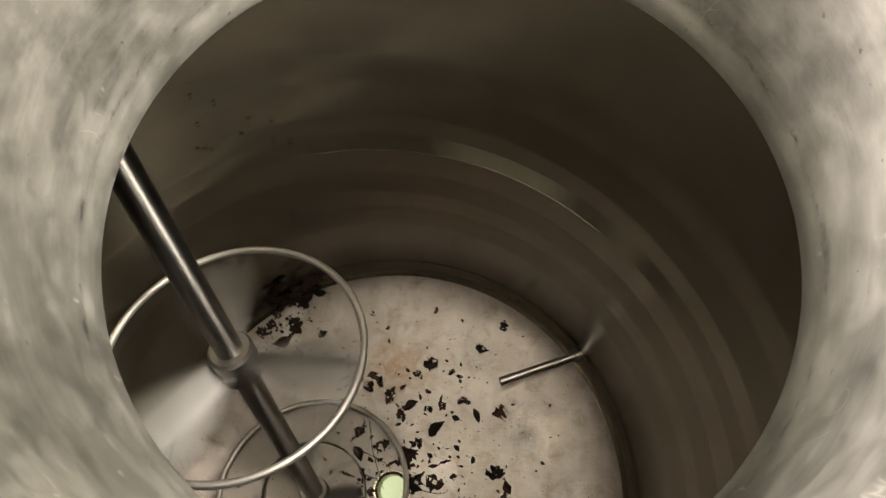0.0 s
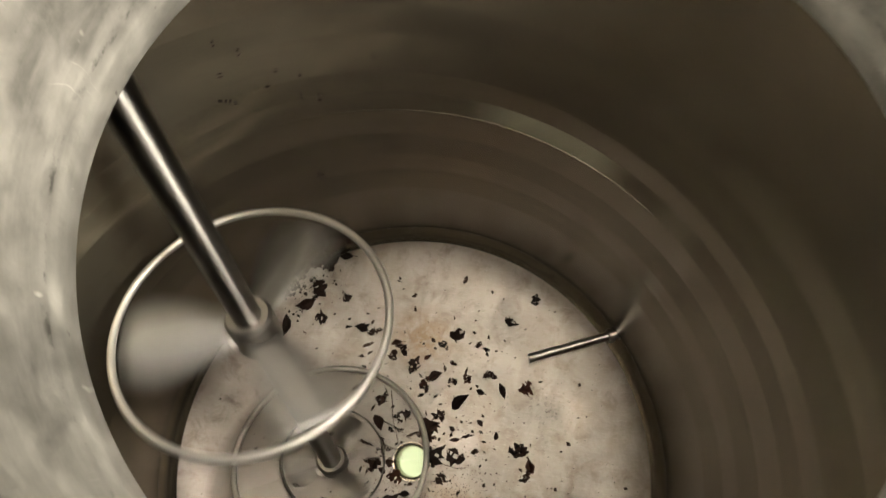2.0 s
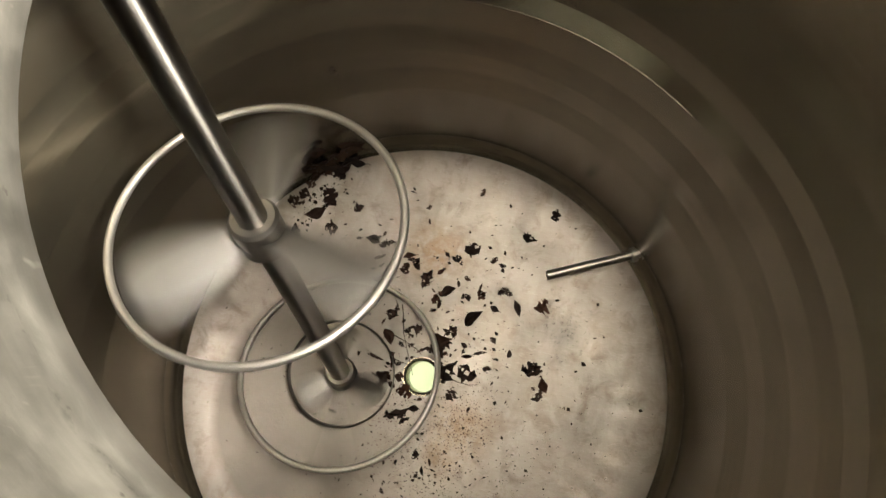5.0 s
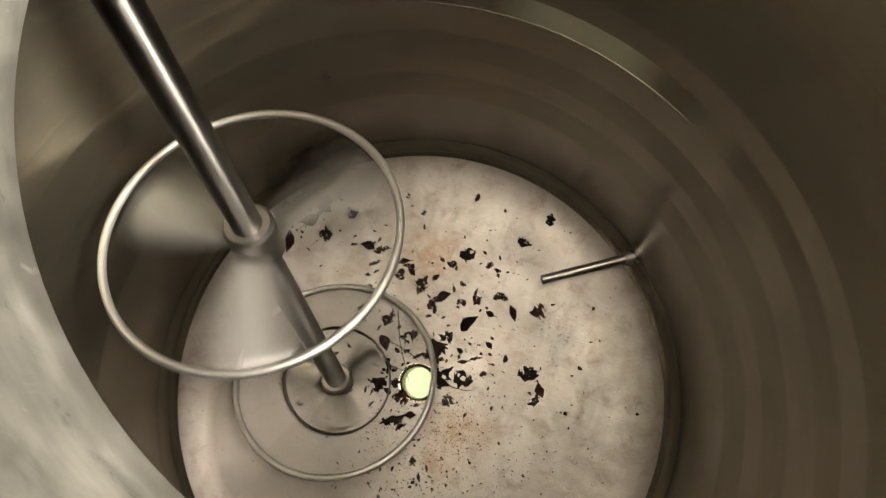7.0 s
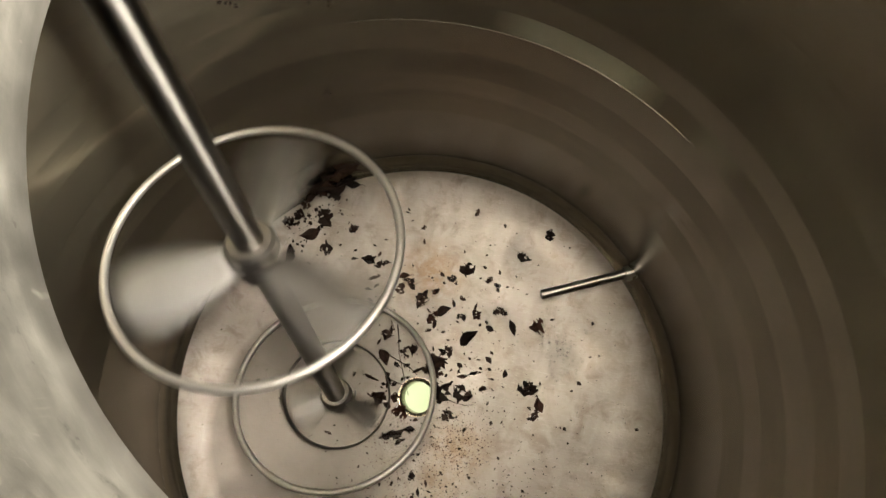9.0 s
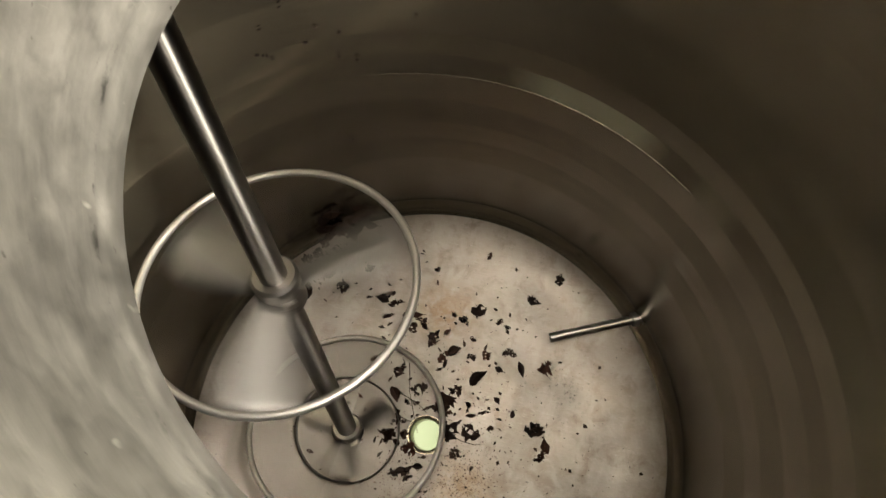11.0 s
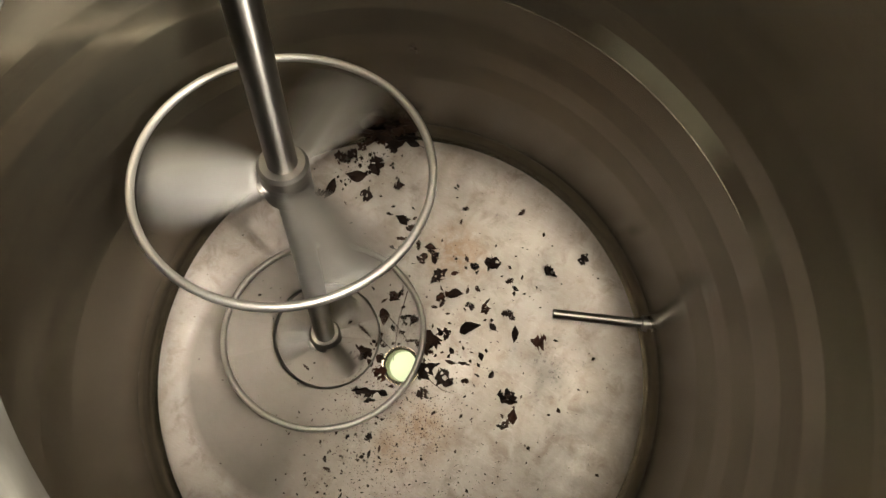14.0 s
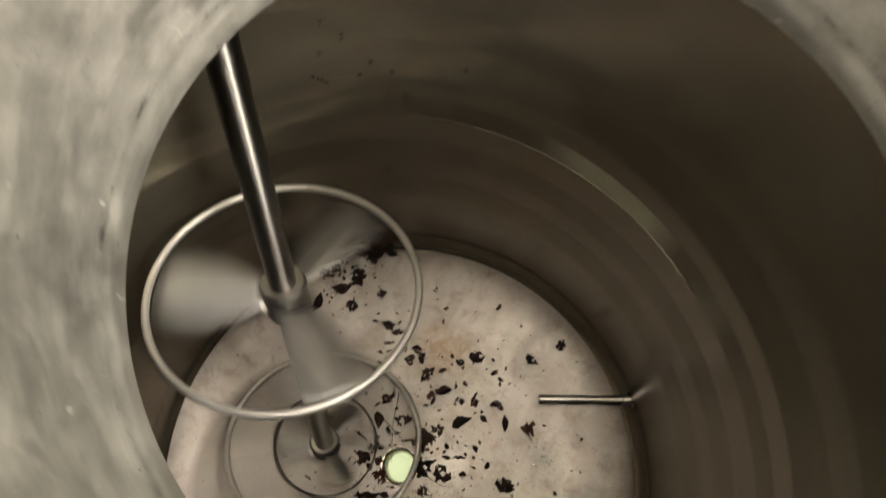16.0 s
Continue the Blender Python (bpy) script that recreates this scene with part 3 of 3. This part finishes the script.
# x, y in metres, length and width in millimetres, turn in degrees
LEAVES_FAR = [
    (0.154, 0.282, 18, 12, 91),
    (0.12, 0.241, 23, 11, -19),
    (0.037, 0.206, 24, 22, 22),
    (0.021, 0.184, 17, 8, -49),
    (-0.117, 0.189, 22, 13, -8),
    (-0.092, 0.19, 22, 9, 17),
    (-0.149, 0.234, 16, 13, 42),
    (0.035, 0.296, 12, 7, 72),
    (-0.042, 0.257, 9, 6, 32),
    (-0.101, 0.165, 19, 6, 32),
    (-0.056, 0.175, 18, 8, 22),
    (-0.057, 0.156, 17, 14, 83),
    (-0.042, 0.162, 14, 8, -38),
    (-0.022, 0.145, 30, 14, 72),
    (-0.003, 0.161, 13, 6, 42),
    (-0.001, 0.122, 23, 11, 62),
    (0.015, 0.133, 23, 13, 42),
    (0.039, 0.159, 10, 6, -28),
    (0.064, 0.138, 16, 13, -48)]
LEAVES_PIPE = [
    (0.093, 0.147, 11, 9, 32),
    (0.121, 0.129, 25, 9, -64),
    (0.155, 0.141, 22, 20, 42),
    (0.06, 0.101, 33, 15, 50),
    (-0.066, 0.082, 16, 15, 92),
    (-0.062, 0.048, 25, 14, -57)]
LEAVES_DRAIN = [
    (-0.026, 0.067, 25, 19, 32),
    (0.023, 0.049, 35, 28, 52),
    (0.036, 0.075, 17, 7, 82),
    (0.038, 0.014, 28, 25, 71),
    (0.066, 0.022, 30, 24, -18),
    (0.06, 0.043, 15, 6, 12),
    (0.048, -0.018, 18, 15, 56),
    (-0.021, -0.029, 25, 19, -7),
    (-0.028, -0.064, 31, 11, 17),
    (-0.002, -0.049, 16, 9, 12),
    (-0.053, -0.015, 24, 18, 72),
    (-0.032, -0.007, 15, 13, 92),
    (-0.074, 0.015, 25, 5, -13)]
LEAVES_SIDE = [
    (0.155, 0.047, 25, 18, 32),
    (0.167, 0.045, 23, 17, -48),
    (0.181, 0.025, 24, 13, -64),
    (0.176, 0.01, 22, 9, 80),
    (0.233, 0.067, 8, 5, -29),
    (0.094, 0.03, 12, 7, 22),
    (0.121, 0.059, 12, 7, 91),
    (0.078, 0.051, 19, 4, 22)]
LEAVES_WALL = [
    (-0.198, 0.243, 30, 20, -48),
    (-0.185, 0.195, 19, 19, 11),
    (-0.241, 0.174, 34, 13, 94),
    (-0.248, 0.161, 16, 10, 32),
    (-0.217, 0.215, 32, 16, 27),
    (-0.194, 0.282, 23, 20, -29),
    (-0.169, 0.306, 25, 12, 1),
    (-0.167, -0.064, 11, 6, -7),
    (-0.216, 0.285, 18, 13, 53),
    (-0.255, 0.228, 18, 15, 22),
    (-0.243, 0.241, 18, 13, 74),
    (-0.235, 0.258, 16, 12, -9),
    (-0.227, 0.271, 16, 10, 42)]
count = 0
for rows, group in ((LEAVES_FAR, "scattered leaves"), (LEAVES_PIPE, "leaves by the pipe"), (LEAVES_DRAIN, "leaves by the drain"), (LEAVES_SIDE, "leaves beside the drain"), (LEAVES_WALL, "leaves by the wall")):
    for x, y, l, w, turn in rows:
        count += 1
        kind = "oval" if w / l < 0.65 and count % 2 else "torn"
        brown = count in (15, 16, 19, 22, 41) or count % 11 == 0
        ob = part("dried_leaf", leaf_mesh(count, l * 0.00106, w * 0.00112, kind), LEAF_BROWN if brown else LEAF_DARK, None, "", False)
        ob.matrix_world = lay(x, y, turn)
        tagged(ob, ("red-brown dried leaf" if brown else "dark wet leaf") + (" torn piece lying on the steel bottom" if kind == "torn" else " lying flat on the steel bottom"), "leaf", group)

# a wad of leaves against the wall
rnd = random.Random(5)
for k in range(11):
    ob = part("dried_leaf", leaf_mesh(200 + k, rnd.uniform(0.030, 0.050), rnd.uniform(0.014, 0.024), "torn" if k % 2 else "oval"), LEAF_DARK, None, "", False)
    az = 124 + rnd.uniform(-6, 6)
    a, up = radians(az), rnd.uniform(0, 1)
    ob.matrix_world = Matrix.Translation((CX + (0.362 - 0.008 * (k % 3)) * math.cos(a), CY + (0.362 - 0.008 * (k % 3)) * math.sin(a), 0.028 + 0.075 * up)) @ pose(0, 0, 0, 0, 0, az - 90) @ pose(0, 0, 0, 70 + rnd.uniform(-15, 10), 0, 0) @ pose(0, 0, 0, 0, 0, rnd.uniform(-60, 60))
    tagged(ob, "dark wet leaf in a wad against the tank wall", "leaf", "leaf wad at the wall")

# smaller torn pieces: x, y, spread, how many
rnd = random.Random(11)
for x, y, sx, sy, n in ((-0.225, 0.255, 0.022, 0.03, 16), (0.03, 0.035, 0.030, 0.020, 12), (-0.03, 0.03, 0.025, 0.03, 8), (0.02, 0.15, 0.07, 0.05, 12), (-0.12, 0.20, 0.03, 0.04, 6), (0.03, -0.16, 0.05, 0.06, 8), (0.165, 0.03, 0.012, 0.018, 4), (-0.10, -0.02, 0.035, 0.035, 12), (-0.03, -0.03, 0.03, 0.03, 10), (0.05, 0.10, 0.05, 0.05, 14), (0.0, 0.06, 0.03, 0.02, 10), (-0.10, 0.14, 0.05, 0.05, 8)):
    for _ in range(n):
        px, py = rnd.gauss(x, sx), rnd.gauss(y, sy)
        if math.hypot(px, py) < 0.034 or math.hypot(px - CX, py - CY) > 0.345:
            continue
        l = rnd.uniform(0.006, 0.015)
        brown = rnd.random() < 0.12
        ob = part("leaf_scrap", leaf_mesh(rnd.randrange(9999), l, l * rnd.uniform(0.25, 0.7), "torn" if rnd.random() < 0.6 else "oval"), LEAF_BROWN if brown else LEAF_DARK, None, "", False)
        ob.matrix_world = lay(px, py, rnd.uniform(0, 360), 0.0008, rnd.uniform(-12, 12))
        tagged(ob, "small red-brown scrap of leaf on the steel bottom" if brown else "small dark scrap of leaf on the steel bottom", "leaf", "leaf scraps")

# thin stems near the drain
STEMS = [[(-0.0507, 0.1004), (-0.044, 0.078), (-0.0400, 0.0589), (-0.0283, 0.0325), (-0.0133, 0.0)],
         [(-0.061, 0.0545), (-0.0359, 0.0468), (-0.0167, 0.0393), (-0.0064, 0.032)],
         [(-0.0485, 0.0182), (-0.0347, 0.0154), (-0.0226, 0.0131)],
         [(0.0425, 0.0062), (0.0546, 0.0032), (0.072, 0.0021), (0.0843, 0.0053)],
         [(0.0708, 0.0501), (0.0814, 0.0544), (0.0873, 0.0536)]]
for k, pts in enumerate(STEMS):
    tagged(part("dry_stalk", tube([(lie(x, y)[0], lie(x, y)[1], lie(x, y)[2] + 0.0016 + 0.0015 * (i % 2)) for i, (x, y) in enumerate(pts)], 0.0007, 5, 0.6), LEAF_DARK), "thin dark dry stalk lying near the drain", "stalk", "stalks by the drain")


# crumbs, sediment and drops
def crumbs(name, spots, seed, mat, label, category, z=0.0006):
    rnd = random.Random(seed)
    verts, faces = [], []
    for x, y, sx, sy, n, lo, hi in spots:
        for _ in range(n):
            px, py = rnd.gauss(x, sx), rnd.gauss(y, sy)
            if math.hypot(px - CX, py - CY) > 0.346 or math.hypot(px, py) < 0.031:
                continue
            l = lo + (hi - lo) * rnd.random() ** 3
            a, w, base = rnd.uniform(0, 6.3), l * rnd.uniform(0.25, 0.8), len(verts)
            c, s = math.cos(a), math.sin(a)
            px, py, rz = lie(px, py)
            for u, v, h in ((-l / 2, 0, 0), (0, -w / 2, 0), (l / 2, w * rnd.uniform(-0.4, 0.4), 0), (rnd.uniform(-0.2, 0.2) * l, w / 2, 0), (0, 0, w * 0.5)):
                verts.append((px + u * c - v * s, py + u * s + v * c, z + rz + h))
            faces += [(base + i, base + (i + 1) % 4, base + 4) for i in range(4)] + [(base + 3, base + 2, base + 1, base)]
    me = bpy.data.meshes.new(name)
    me.from_pydata(verts, [], faces)
    me.materials.append(mat)
    return tagged(new(name, me), label, category, "", "stuff")


crumbs("leaf_crumbs", [(0.06, 0.10, 0.13, 0.12, 200, 0.002, 0.009), (0.03, 0.03, 0.05, 0.05, 130, 0.002, 0.010), (-0.225, 0.262, 0.026, 0.03, 260, 0.002, 0.009),
                       (0.12, -0.10, 0.10, 0.08, 420, 0.0014, 0.005), (0.03, -0.15, 0.05, 0.07, 460, 0.0014, 0.007), (-0.13, 0.0, 0.1, 0.1, 60, 0.001, 0.005), (0.0, 0.0, 0.2, 0.2, 200, 0.001, 0.004)],
       3, CRUMB, "small dark leaf crumbs strewn over the tank bottom", "crumbs")
crumbs("sediment", [(0.068, -0.054, 0.024, 0.020, 520, 0.001, 0.0032), (0.05, -0.12, 0.04, 0.05, 500, 0.001, 0.003), (-0.01, -0.075, 0.03, 0.03, 380, 0.001, 0.0032), (0.085, 0.0, 0.02, 0.03, 120, 0.001, 0.003)],
       4, LEAF_BROWN, "brown grainy sediment below the drain", "sediment")


def specks():
    """Crumbs stuck to the wall."""
    rnd = random.Random(9)
    verts, faces = [], []
    for ang, z in ((119.8, 0.635), (121.2, 0.589), (113.9, 0.572), (110.9, 0.556), (123.2, 0.552), (122.0, 0.545), (109.4, 0.505), (114.7, 0.313), (99.5, 0.576), (117.4, 0.612),
                   (122.5, 0.548), (121.5, 0.538), (115.5, 0.318), (115, 0.326), (116, 0.55), (112, 0.515), (88, 0.03), (84, 0.034), (80, 0.026), (91, 0.032), (71, 0.03), (64, 0.028), (60, 0.03)):
        a = radians(ang)
        base = len(verts)
        l, w, tilt = rnd.uniform(0.0018, 0.0034), rnd.uniform(0.001, 0.002), rnd.uniform(-0.7, 0.7)
        if z < 0.1:
            l, w, tilt = rnd.uniform(0.010, 0.020), 0.0018, 1.57 + rnd.uniform(-0.3, 0.3)
        for u, v, h in ((-l, 0, 0), (0, -w, 0), (l, 0, 0), (0, w, 0), (0, 0, w)):
            t, zz = u * math.cos(tilt) - v * math.sin(tilt), u * math.sin(tilt) + v * math.cos(tilt)
            r = R - 0.0022 - h
            verts.append((CX + r * math.cos(a) - t * math.sin(a), CY + r * math.sin(a) + t * math.cos(a), z + zz))
        faces += [(base + i, base + (i + 1) % 4, base + 4) for i in range(4)] + [(base + 3, base + 2, base + 1, base)]
    me = bpy.data.meshes.new("wall_crumbs")
    me.from_pydata(verts, [], faces)
    me.materials.append(CRUMB)
    tagged(new("wall_crumbs", me), "dark leaf crumbs stuck to the tank wall", "crumbs", "", "stuff")


specks()


def drops():
    rnd = random.Random(2)
    b = bmesh.new()
    for _ in range(110):
        x, y, r = rnd.gauss(0.195, 0.022), rnd.gauss(0.115, 0.032), rnd.uniform(0.0008, 0.0027)
        bmesh.ops.create_icosphere(b, subdivisions=2, radius=r, matrix=Matrix.Translation(Vector(lie(x, y)) + Vector((0, 0, 0.0003))) @ Matrix.Diagonal((1, 1, 0.5, 1)))
    tagged(part("water_drops", b, WATER), "small clear water drops under the sensor pipe", "water drops", "", "stuff")


drops()


# ---- what moves ----
# seconds, degrees turned about the shaft
TURNS = [(0.0, -122.0), (1.5, 2003.0), (2.0, 2719.0), (3.5, 4813.0), (4.0, 5530.0), (7.0, 9769.0), (8.0, 11162.0), (10.5, 14697.0), (12.0, 16806.0), (13.5, 18955.0), (14.5, 20357.0), (15.5, 21820.0), (16.0, 22525.0)]


def motions():
    rows, k = [], 0
    for n in range(481):
        t = n / 30
        while k < len(TURNS) - 2 and t > TURNS[k + 1][0]:
            k += 1
        (t0, a0), (t1, a1) = TURNS[k], TURNS[k + 1]
        rows.append((t, BASE @ pose(0, 0, 0, 0, 0, a0 + (a1 - a0) * (t - t0) / (t1 - t0))))
    walk(agitator, rows)


motions()
